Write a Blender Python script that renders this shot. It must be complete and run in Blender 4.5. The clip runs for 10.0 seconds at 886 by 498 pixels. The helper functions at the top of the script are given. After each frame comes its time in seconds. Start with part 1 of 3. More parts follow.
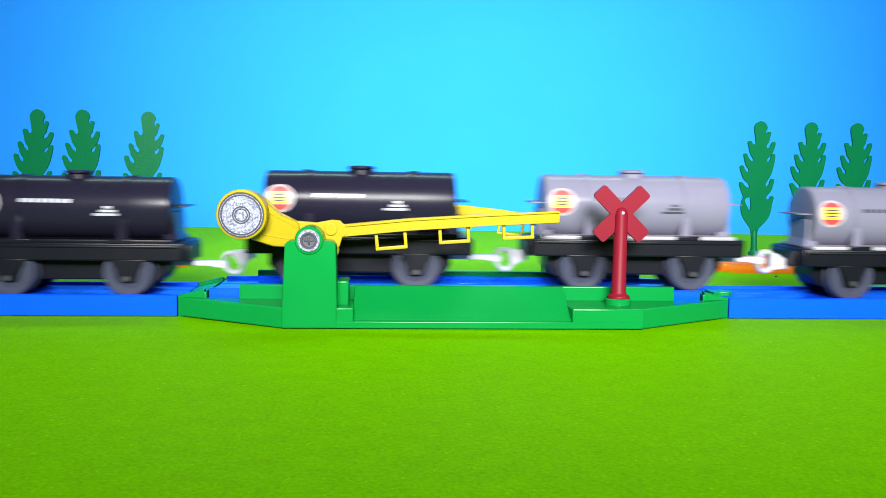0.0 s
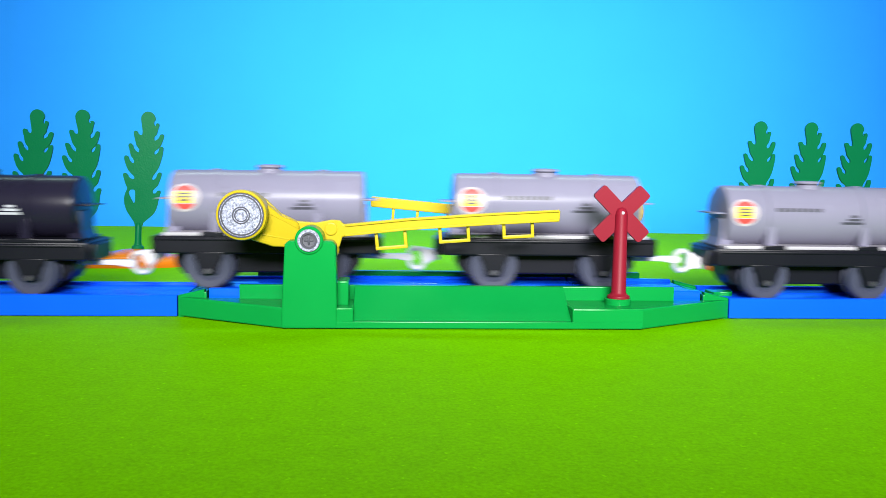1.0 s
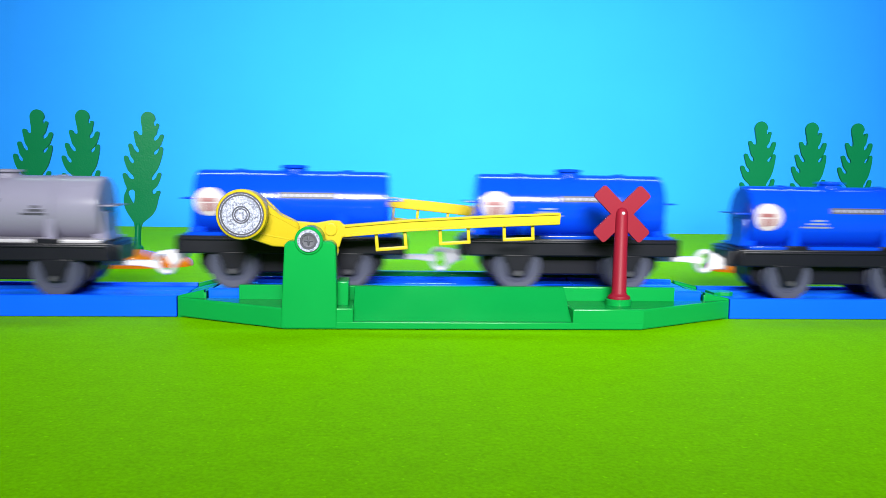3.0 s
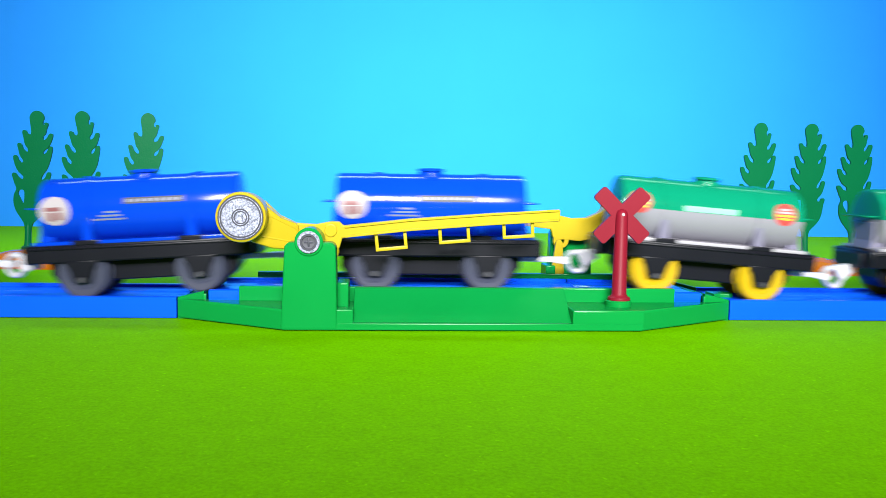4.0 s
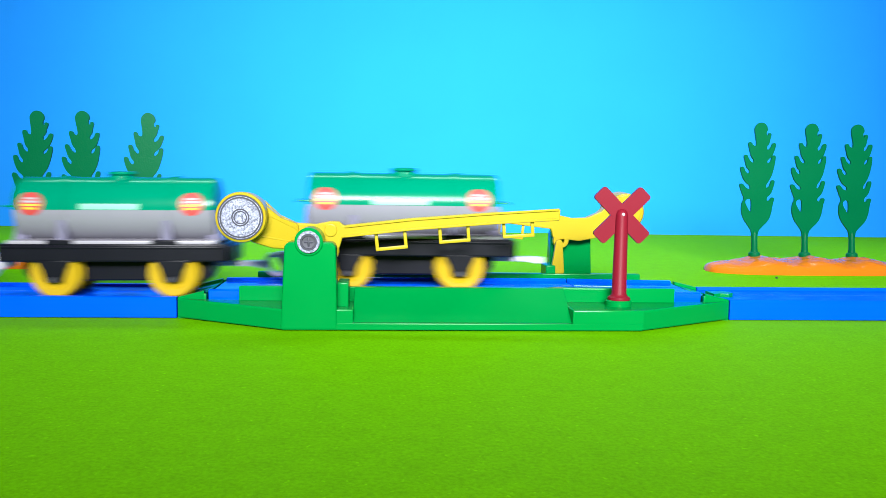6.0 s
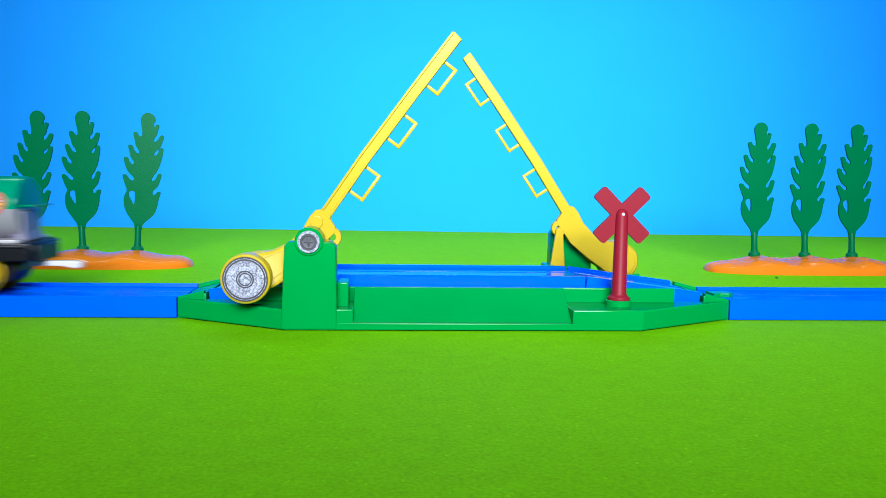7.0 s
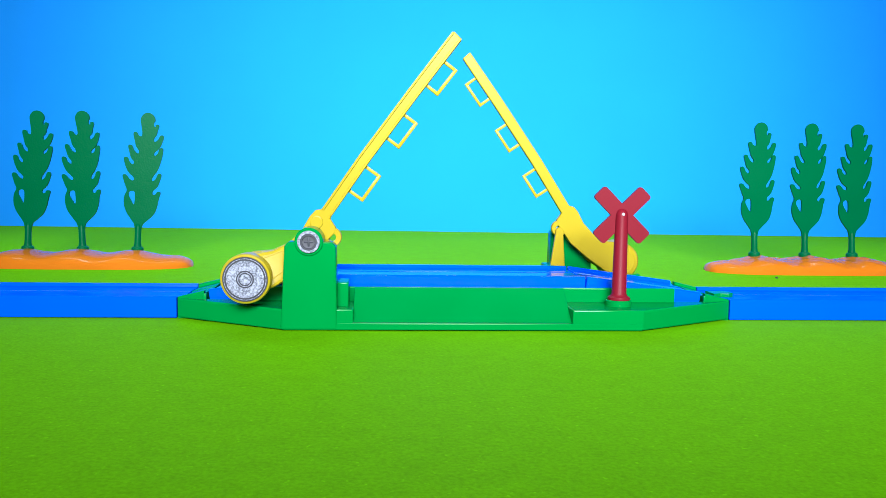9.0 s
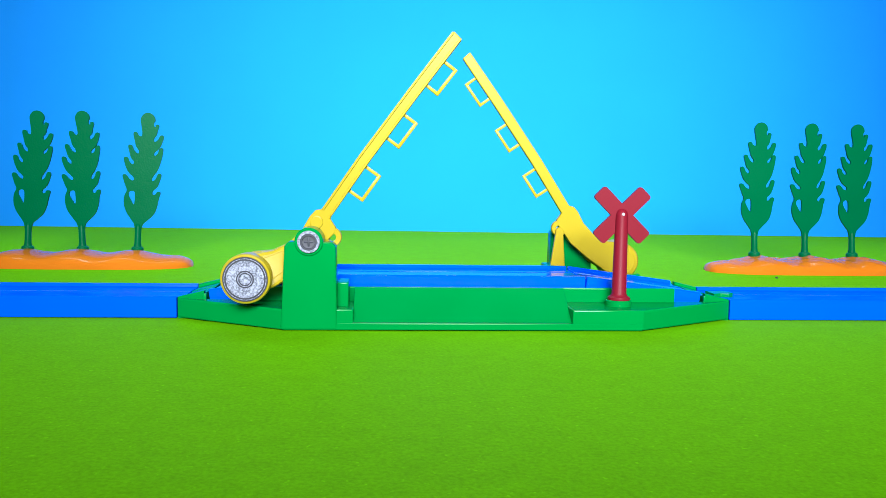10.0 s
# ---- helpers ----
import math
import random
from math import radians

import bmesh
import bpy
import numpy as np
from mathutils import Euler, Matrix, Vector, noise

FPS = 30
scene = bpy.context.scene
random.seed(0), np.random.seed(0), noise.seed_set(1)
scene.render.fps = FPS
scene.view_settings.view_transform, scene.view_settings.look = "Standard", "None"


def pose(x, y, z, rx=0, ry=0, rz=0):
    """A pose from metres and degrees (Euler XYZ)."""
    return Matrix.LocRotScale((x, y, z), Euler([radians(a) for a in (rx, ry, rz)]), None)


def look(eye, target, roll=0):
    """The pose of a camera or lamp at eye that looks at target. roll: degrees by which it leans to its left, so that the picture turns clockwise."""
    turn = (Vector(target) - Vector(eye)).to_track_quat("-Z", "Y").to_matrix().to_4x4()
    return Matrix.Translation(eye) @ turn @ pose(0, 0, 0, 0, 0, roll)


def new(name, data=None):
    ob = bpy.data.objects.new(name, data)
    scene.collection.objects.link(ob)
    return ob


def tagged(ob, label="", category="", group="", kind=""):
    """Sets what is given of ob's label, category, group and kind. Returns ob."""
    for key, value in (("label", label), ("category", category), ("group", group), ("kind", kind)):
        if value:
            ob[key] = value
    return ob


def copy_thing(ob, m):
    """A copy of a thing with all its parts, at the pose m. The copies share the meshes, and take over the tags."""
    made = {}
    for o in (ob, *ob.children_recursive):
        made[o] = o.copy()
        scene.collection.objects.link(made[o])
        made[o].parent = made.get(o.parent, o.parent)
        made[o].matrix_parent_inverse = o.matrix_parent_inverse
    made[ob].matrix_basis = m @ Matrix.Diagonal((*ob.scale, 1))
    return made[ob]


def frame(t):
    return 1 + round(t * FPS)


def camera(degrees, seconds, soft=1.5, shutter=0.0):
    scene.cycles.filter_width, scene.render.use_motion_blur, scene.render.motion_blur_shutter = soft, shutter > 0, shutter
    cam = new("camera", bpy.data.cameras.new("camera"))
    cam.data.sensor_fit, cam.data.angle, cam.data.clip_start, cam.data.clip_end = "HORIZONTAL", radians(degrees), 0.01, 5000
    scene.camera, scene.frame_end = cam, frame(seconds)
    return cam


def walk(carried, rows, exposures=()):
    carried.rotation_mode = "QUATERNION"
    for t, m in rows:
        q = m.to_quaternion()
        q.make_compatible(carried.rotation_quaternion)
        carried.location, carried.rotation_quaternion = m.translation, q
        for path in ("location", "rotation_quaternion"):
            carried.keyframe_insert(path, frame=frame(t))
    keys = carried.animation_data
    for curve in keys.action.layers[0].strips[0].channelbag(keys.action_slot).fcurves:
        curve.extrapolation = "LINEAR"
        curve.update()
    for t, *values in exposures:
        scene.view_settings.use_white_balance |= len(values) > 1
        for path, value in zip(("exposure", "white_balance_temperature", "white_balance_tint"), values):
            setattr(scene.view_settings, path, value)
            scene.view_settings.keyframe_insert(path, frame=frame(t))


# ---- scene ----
U = 0.001  # the plan below is in millimetres
DEG = 56.8
cam = camera(DEG, 10.0, soft=0.6, shutter=0.7)


def eye_pose(back=0.0, tilt=0.0, turn=0.0):
    return pose(-27.82 * U, (-332.1 - back) * U, 57.12 * U, 90 - 5.41 + tilt, 0, -3.85 + turn) @ pose(0, 0, 0, 0, 0, 0.91)


walk(cam, [
    (0.0, eye_pose(0.6, -0.085)), (1.5, eye_pose(0.6, -0.085)), (2.0, eye_pose(0.0, -0.10)), (3.0, eye_pose(0.0, -0.075)),
    (4.5, eye_pose(0.0, 0.04)), (5.5, eye_pose(0.0, 0.035)), (6.2, eye_pose(0.0, 0.0)), (10.0, eye_pose(0.0, 0.0))],
    exposures=((0.0, 0.0, 6750, 10), (5.2, 0.0, 6750, 10), (6.0, -0.02, 6450, 10), (6.2, -0.18, 6200, 10), (10.0, -0.17, 6200, 10)))

# ---- world and light ----
world = bpy.data.worlds.new("world")
scene.world = world
world.use_nodes = True
world.node_tree.nodes["Background"].inputs[0].default_value = (0.9, 0.95, 1.0, 1)
world.node_tree.nodes["Background"].inputs[1].default_value = 0.15


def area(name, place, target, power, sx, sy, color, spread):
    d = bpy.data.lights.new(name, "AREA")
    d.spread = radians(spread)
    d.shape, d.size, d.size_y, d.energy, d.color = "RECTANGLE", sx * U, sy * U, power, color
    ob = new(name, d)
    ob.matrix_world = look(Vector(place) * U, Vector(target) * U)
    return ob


area("soft_box", (10, -800, 390), (46, 447, 58), 3.75, 480, 220, (0.95, 0.975, 1.0), 50)
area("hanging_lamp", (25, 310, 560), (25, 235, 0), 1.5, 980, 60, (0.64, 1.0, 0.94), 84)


# ---- materials ----
def nodes(name):
    m = bpy.data.materials.new(name)
    m.use_nodes = True
    return m, m.node_tree.nodes, m.node_tree.links, m.node_tree.nodes["Principled BSDF"]


def plastic(name, color, rough=0.3, bump=0.05, scale=900.0, metal=0.0, coat=0.0, spread=0.08, gloss=0.4):
    """Moulded plastic: small colour drift, uneven gloss and fine relief."""
    m, n, l, b = nodes(name)
    co = n.new("ShaderNodeTexCoord")
    big = n.new("ShaderNodeTexNoise")
    big.inputs["Scale"].default_value = 45.0
    big.inputs["Detail"].default_value = 3.0
    fine = n.new("ShaderNodeTexNoise")
    fine.inputs["Scale"].default_value = scale
    fine.inputs["Detail"].default_value = 4.0
    l.new(co.outputs["Object"], big.inputs["Vector"])
    l.new(co.outputs["Object"], fine.inputs["Vector"])
    hsv = n.new("ShaderNodeHueSaturation")
    hsv.inputs["Color"].default_value = (*color, 1)
    mr = n.new("ShaderNodeMapRange")
    mr.inputs["To Min"].default_value, mr.inputs["To Max"].default_value = 1 - spread, 1 + spread
    l.new(big.outputs["Fac"], mr.inputs["Value"])
    l.new(mr.outputs["Result"], hsv.inputs["Value"])
    l.new(hsv.outputs["Color"], b.inputs["Base Color"])
    rr = n.new("ShaderNodeMapRange")
    rr.inputs["To Min"].default_value, rr.inputs["To Max"].default_value = max(0.03, rough - 0.06), rough + 0.08
    l.new(big.outputs["Fac"], rr.inputs["Value"])
    l.new(rr.outputs["Result"], b.inputs["Roughness"])
    bu = n.new("ShaderNodeBump")
    bu.inputs["Strength"].default_value = bump
    bu.inputs["Distance"].default_value = 0.0004
    l.new(fine.outputs["Fac"], bu.inputs["Height"])
    l.new(bu.outputs["Normal"], b.inputs["Normal"])
    b.inputs["Metallic"].default_value = metal
    b.inputs["Specular IOR Level"].default_value = gloss
    b.inputs["Coat Weight"].default_value = coat
    return m


def paper(name, color, rough, fleck, bump, gloss=0.15, grain=1500.0, specks=0.0):
    """Coloured paper sheet: faint blotches and a fibrous grain."""
    m, n, l, b = nodes(name)
    co = n.new("ShaderNodeTexCoord")
    big = n.new("ShaderNodeTexNoise")
    big.inputs["Scale"].default_value = 14.0
    big.inputs["Detail"].default_value = 5.0
    fine = n.new("ShaderNodeTexNoise")
    fine.inputs["Scale"].default_value = grain
    fine.inputs["Detail"].default_value = 5.0
    fine.inputs["Roughness"].default_value = 0.7
    l.new(co.outputs["Object"], big.inputs["Vector"])
    l.new(co.outputs["Object"], fine.inputs["Vector"])
    mix = n.new("ShaderNodeMath")
    mix.operation = "ADD"
    a = n.new("ShaderNodeMapRange")
    a.inputs["From Min"].default_value, a.inputs["From Max"].default_value = 0.3, 0.7
    a.inputs["To Min"].default_value, a.inputs["To Max"].default_value = 1 - fleck, 1 + fleck
    c = n.new("ShaderNodeMapRange")
    c.inputs["To Min"].default_value, c.inputs["To Max"].default_value = -0.05, 0.05
    l.new(fine.outputs["Fac"], a.inputs["Value"])
    l.new(big.outputs["Fac"], c.inputs["Value"])
    l.new(a.outputs["Result"], mix.inputs[0])
    l.new(c.outputs["Result"], mix.inputs[1])
    hsv = n.new("ShaderNodeHueSaturation")
    hsv.inputs["Color"].default_value = (*color, 1)
    last = mix
    for size, low, high, amount in ((150.0, 0.3, 0.7, 0.05), (620.0, 0.66, 0.74, specks)):  # cloudy patches, sparse pale fibres
        spot = n.new("ShaderNodeTexNoise")
        spot.inputs["Scale"].default_value = size
        spot.inputs["Detail"].default_value = 2.0
        l.new(co.outputs["Object"], spot.inputs["Vector"])
        lim = n.new("ShaderNodeMapRange")
        lim.inputs["From Min"].default_value, lim.inputs["From Max"].default_value = low, high
        lim.inputs["To Min"].default_value, lim.inputs["To Max"].default_value = (-amount, amount) if low < 0.5 else (0.0, amount)
        l.new(spot.outputs["Fac"], lim.inputs["Value"])
        more = n.new("ShaderNodeMath")
        more.operation = "ADD"
        l.new(last.outputs[0], more.inputs[0])
        l.new(lim.outputs["Result"], more.inputs[1])
        last = more if specks else last
    l.new(last.outputs[0], hsv.inputs["Value"])
    l.new(hsv.outputs["Color"], b.inputs["Base Color"])
    b.inputs["Roughness"].default_value = rough
    b.inputs["Specular IOR Level"].default_value = gloss
    bu = n.new("ShaderNodeBump")
    bu.inputs["Strength"].default_value = bump
    bu.inputs["Distance"].default_value = 0.0003
    l.new(fine.outputs["Fac"], bu.inputs["Height"])
    l.new(bu.outputs["Normal"], b.inputs["Normal"])
    return m


def foil(name):
    """Speckled silver print: light flakes over dark grey."""
    m = plastic(name, (0.3, 0.3, 0.36), 0.45, bump=0.5, scale=1500)
    n, l = m.node_tree.nodes, m.node_tree.links
    fine = [x for x in n if x.type == "TEX_NOISE" and x.inputs["Scale"].default_value > 1000][0]
    fine.inputs["Roughness"].default_value = 0.65
    ramp = n.new("ShaderNodeValToRGB")
    ramp.color_ramp.elements[0].position, ramp.color_ramp.elements[1].position = 0.38, 0.62
    ramp.color_ramp.elements[0].color, ramp.color_ramp.elements[1].color = (0.08, 0.085, 0.125, 1), (0.34, 0.355, 0.48, 1)
    l.new(fine.outputs["Fac"], ramp.inputs["Fac"])
    l.new(ramp.outputs["Color"], [x for x in n if x.type == "HUE_SAT"][0].inputs["Color"])
    return m


def band_paint(name, upper, lower, split):
    """Tank paint in two colours, parted at one height of the tank's own space."""
    m = plastic(name, upper, 0.15, gloss=0.12)
    n, l = m.node_tree.nodes, m.node_tree.links
    hsv = [x for x in n if x.type == "HUE_SAT"][0]
    co = n.new("ShaderNodeTexCoord")
    sep = n.new("ShaderNodeSeparateXYZ")
    gt = n.new("ShaderNodeMath")
    gt.operation = "GREATER_THAN"
    gt.inputs[1].default_value = split * U
    mix = n.new("ShaderNodeMix")
    mix.data_type = "RGBA"
    mix.inputs["A"].default_value, mix.inputs["B"].default_value = (*lower, 1), (*upper, 1)
    l.new(co.outputs["Object"], sep.inputs[0])
    l.new(sep.outputs["Z"], gt.inputs[0])
    l.new(gt.outputs[0], mix.inputs["Factor"])
    l.new(mix.outputs["Result"], hsv.inputs["Color"])
    return m


M_GROUND = paper("green_paper", (0.115, 0.365, 0.0), 0.7, 0.20, 0.10, 0.012, 900.0, 0.40)
M_SKY = paper("blue_paper", (0.015, 0.275, 1.0), 0.8, 0.012, 0.05, 0.1)
M_WALL = paper("wall_paint", (0.55, 0.55, 0.56), 0.8, 0.02, 0.1)
M_GREEN = plastic("green_plastic", (0.0, 0.19, 0.034), 0.2, gloss=0.11)
M_TREE = plastic("tree_plastic", (0.0, 0.097, 0.034), 0.32, bump=0.3, scale=1000, gloss=0.07)
M_BLUE = plastic("blue_plastic", (0.0, 0.075, 0.85), 0.2, gloss=0.13)
M_DECK = plastic("polished_blue_plastic", (0.0, 0.075, 0.85), 0.05, bump=0.02, gloss=0.5)
M_YELLOW = plastic("yellow_plastic", (0.365, 0.272, 0.012), 0.3, gloss=0.14, spread=0.05)
M_RED = plastic("red_plastic", (0.16, 0.006, 0.016), 0.42, gloss=0.14)
M_ORANGE = plastic("orange_plastic", (0.52, 0.135, 0.008), 0.10, bump=0.10, scale=200, gloss=0.08)
M_ORANGE_L = plastic("lumpy_orange_plastic", (0.52, 0.135, 0.008), 0.10, bump=0.7, scale=240, gloss=0.08)
M_SILVER = foil("foil_print")
M_STEEL = plastic("screw_steel", (0.07, 0.07, 0.085), 0.4, metal=0.5, bump=0.1)
M_DARK = plastic("dark_print", (0.03, 0.03, 0.045), 0.5)
M_FRAME = plastic("black_plastic", (0.004, 0.0042, 0.008), 0.36, gloss=0.16)
M_BLACK = plastic("black_tank_plastic", (0.010, 0.009, 0.019), 0.25, gloss=0.13)
M_GREY = plastic("grey_tank_plastic", (0.148, 0.143, 0.200), 0.24, gloss=0.11)
M_BLUET = plastic("blue_tank_plastic", (0.0, 0.036, 0.43), 0.12, gloss=0.22)
M_GREENT = band_paint("green_tank_plastic", (0.0, 0.17, 0.09), (0.19, 0.19, 0.22), 0.0)
M_FLANGE = plastic("tank_flange_plastic", (0.31, 0.295, 0.335), 0.3)
M_WHEEL = plastic("grey_wheel_plastic", (0.036, 0.040, 0.066), 0.42, gloss=0.2)
M_YWHEEL = plastic("yellow_wheel_plastic", (0.40, 0.26, 0.004), 0.42, gloss=0.2)
M_WHITE = plastic("white_plastic", (0.46, 0.445, 0.47), 0.3)
M_BADGE = plastic("white_sticker", (0.32, 0.29, 0.31), 0.4, gloss=0.2)
M_BRED = plastic("red_print", (0.38, 0.04, 0.035), 0.4)
M_BYEL = plastic("yellow_print", (0.55, 0.39, 0.02), 0.4)
M_PALE = plastic("pale_print", (0.36, 0.37, 0.42), 0.4)
M_DIM = plastic("dim_print", (0.14, 0.15, 0.22), 0.4)
M_PINK = plastic("brown_print", (0.17, 0.055, 0.06), 0.4)


# ---- mesh helpers ----
def part(name, bm, material, parent=None, label="", m=None, sharp=35):
    bmesh.ops.recalc_face_normals(bm, faces=bm.faces)
    wide = {f: f.calc_area() / max(e.calc_length() for e in f.edges) > 0.9 for f in bm.faces}
    for f in bm.faces:
        f.smooth = True
    for e in bm.edges:  # keep broad flat faces flat up to their rounded edges
        if len(e.link_faces) == 2:
            a = e.calc_face_angle(0)
            e.smooth = not (a > radians(sharp) or (a > radians(14) and (wide[e.link_faces[0]] or wide[e.link_faces[1]])))
    bm.transform(Matrix.Scale(U, 4))
    me = bpy.data.meshes.new(name)
    bm.to_mesh(me)
    bm.free()
    me.materials.append(material)
    ob = new(name, me)
    if parent:
        ob.parent = parent
    if m is not None:
        ob.matrix_basis = m
    if label:
        tagged(ob, label)
    return ob


def mm(x, y, z, rx=0, ry=0, rz=0):
    return pose(x * U, y * U, z * U, rx, ry, rz)


def bevel(bm, width, segments=2, angle=40):
    es = [e for e in bm.edges if len(e.link_faces) == 2 and e.calc_face_angle(0) > radians(angle)]
    bmesh.ops.bevel(bm, geom=es, offset=width, segments=segments, affect="EDGES", profile=0.5, clamp_overlap=True)
    return bm


def box(x0, x1, y0, y1, z0, z1, b=0.4, into=None):
    bm = bmesh.new()
    bmesh.ops.create_cube(bm, size=1.0)
    bm.transform(Matrix.Translation(((x0 + x1) / 2, (y0 + y1) / 2, (z0 + z1) / 2)) @ Matrix.Diagonal((x1 - x0, y1 - y0, z1 - z0, 1)))
    if b:
        bevel(bm, b)
    return join(into, bm)


def join(into, bm):
    if into is None:
        return bm
    me = bpy.data.meshes.new("t")
    bm.to_mesh(me)
    bm.free()
    into.from_mesh(me)
    bpy.data.meshes.remove(me)
    return into


def prism(points, axis, a, b, bev=0.4, into=None):
    """Extrudes a closed outline from a to b. axis x: outline in (y, z); y: in (x, z); z: in (x, y)."""
    def at(p, d):
        return (d, p[0], p[1]) if axis == "x" else (p[0], d, p[1]) if axis == "y" else (p[0], p[1], d)
    bm = bmesh.new()
    lo = [bm.verts.new(at(p, a)) for p in points]
    hi = [bm.verts.new(at(p, b)) for p in points]
    bm.faces.new(lo)
    bm.faces.new(list(reversed(hi)))
    k = len(points)
    for i in range(k):
        bm.faces.new((lo[i], hi[i], hi[(i + 1) % k], lo[(i + 1) % k]))
    bmesh.ops.recalc_face_normals(bm, faces=bm.faces)
    if bev:
        bevel(bm, bev)
    return join(into, bm)


def lathe(profile, axis="y", steps=40, into=None, at=(0, 0, 0), caps=True):
    """Turns a profile of (radius, distance along the axis) about that axis."""
    bm = bmesh.new()
    rings = []
    for r, d in profile:
        ring = []
        for i in range(steps):
            a = 2 * math.pi * i / steps
            c, s = r * math.cos(a), r * math.sin(a)
            p = (c, d, s) if axis == "y" else (d, c, s) if axis == "x" else (c, s, d)
            ring.append(bm.verts.new(Vector(p) + Vector(at)))
        rings.append(ring)
    for u, v in zip(rings, rings[1:]):
        for i in range(steps):
            bm.faces.new((u[i], u[(i + 1) % steps], v[(i + 1) % steps], v[i]))
    if caps:
        bm.faces.new(rings[0])
        bm.faces.new(rings[-1])
    bmesh.ops.recalc_face_normals(bm, faces=bm.faces)
    return join(into, bm)


def empty(name, m, label, category, group=""):
    ob = new(name)
    ob.empty_display_size = 0.01
    ob.matrix_basis = m
    return tagged(ob, label, category, group)


# ---- the setting ----
XL, XR, YF, YB, TOP = -1750, 1350, -1700, 447, 1250
tagged(part("ground", box(XL, XR, YF, YB + 60, -8, 0, 0), M_GROUND), "lime green paper sheet with a fine speckled grain", "ground", kind="structure")
tagged(part("backdrop", box(-1100, 1100, -2, 2, 0, 900, 0), M_SKY, m=mm(0, YB + 2, 0, 0, 0, -1.7)), "plain sky blue paper backdrop standing on the green sheet", "backdrop", kind="structure")
tagged(part("wall_north", box(XL, XR, YB + 60, YB + 80, -8, TOP, 0), M_WALL), "plain pale wall behind the backdrop", "wall", kind="structure")
tagged(part("wall_south", box(XL, XR, YF - 20, YF, -8, TOP, 0), M_WALL), "plain pale wall", "wall", kind="structure")
tagged(part("wall_west", box(XL - 20, XL, YF - 20, YB + 80, -8, TOP, 0), M_WALL), "plain pale wall", "wall", kind="structure")
tagged(part("wall_east", box(XR, XR + 20, YF - 20, YB + 80, -8, TOP, 0), M_WALL), "plain pale wall", "wall", kind="structure")
tagged(part("ceiling", box(XL - 20, XR + 20, YF - 20, YB + 80, TOP, TOP + 20, 0), M_WALL), "plain pale ceiling", "ceiling", kind="structure")


# ---- toy track ----
def rail_profile(top, foot):
    """Cross-section of the track: outer rims and a flat sunken bed."""
    half = [(19.0, foot), (19.0, top - 0.5), (18.6, top), (16.2, top), (15.8, top - 1.2), (4.0, top - 1.2), (3.8, top - 1.4)]
    return [(y, z) for y, z in half] + [(-y, z) for y, z in reversed(half)]


def track():
    ob = empty("track_piece", mm(-215, 0, 0), "bright blue plastic toy track piece lying on the green sheet", "toy track", "straight track pieces")
    part("rail_bed", prism(rail_profile(8.2, 0.3), "x", -107.3, 107.3, 0.25), M_BLUE, ob)
    part("track_foot", box(-107.0, 107.0, -18.0, 18.0, 0.0, 0.6, 0), M_BLUE, ob)
    tab = prism([(107.3, -4.5), (110.0, -3.0), (113.5, -4.2), (115.5, -2.0), (115.5, 2.0), (113.5, 4.2), (110.0, 3.0), (107.3, 4.5)], "z", 1.0, 5.8, 0.3)
    part("joint_tab", tab, M_BLUE, ob)
    return ob


tr = track()
for i in (-7, -6, -5, -4, -3, -2, 1, 2, 3, 4, 5):
    copy_thing(tr, mm(215 * i, 0, 0))


# ---- level crossing ----
crossing = empty("level_crossing", mm(0, 0, 0), "green plastic toy level crossing with yellow barriers and red cross sign", "toy crossing")
PX, PZ, PY = 54.5, 30.9, 30.0  # barrier pivots


def base_block(x_end, x_corner, x_in):
    return prism([(x_end, -19.0), (x_corner, -43.0), (x_in, -43.0), (x_in, -20.8), (x_end * 0.913, -20.8)], "z", 0.45, 7.8, 0.5)


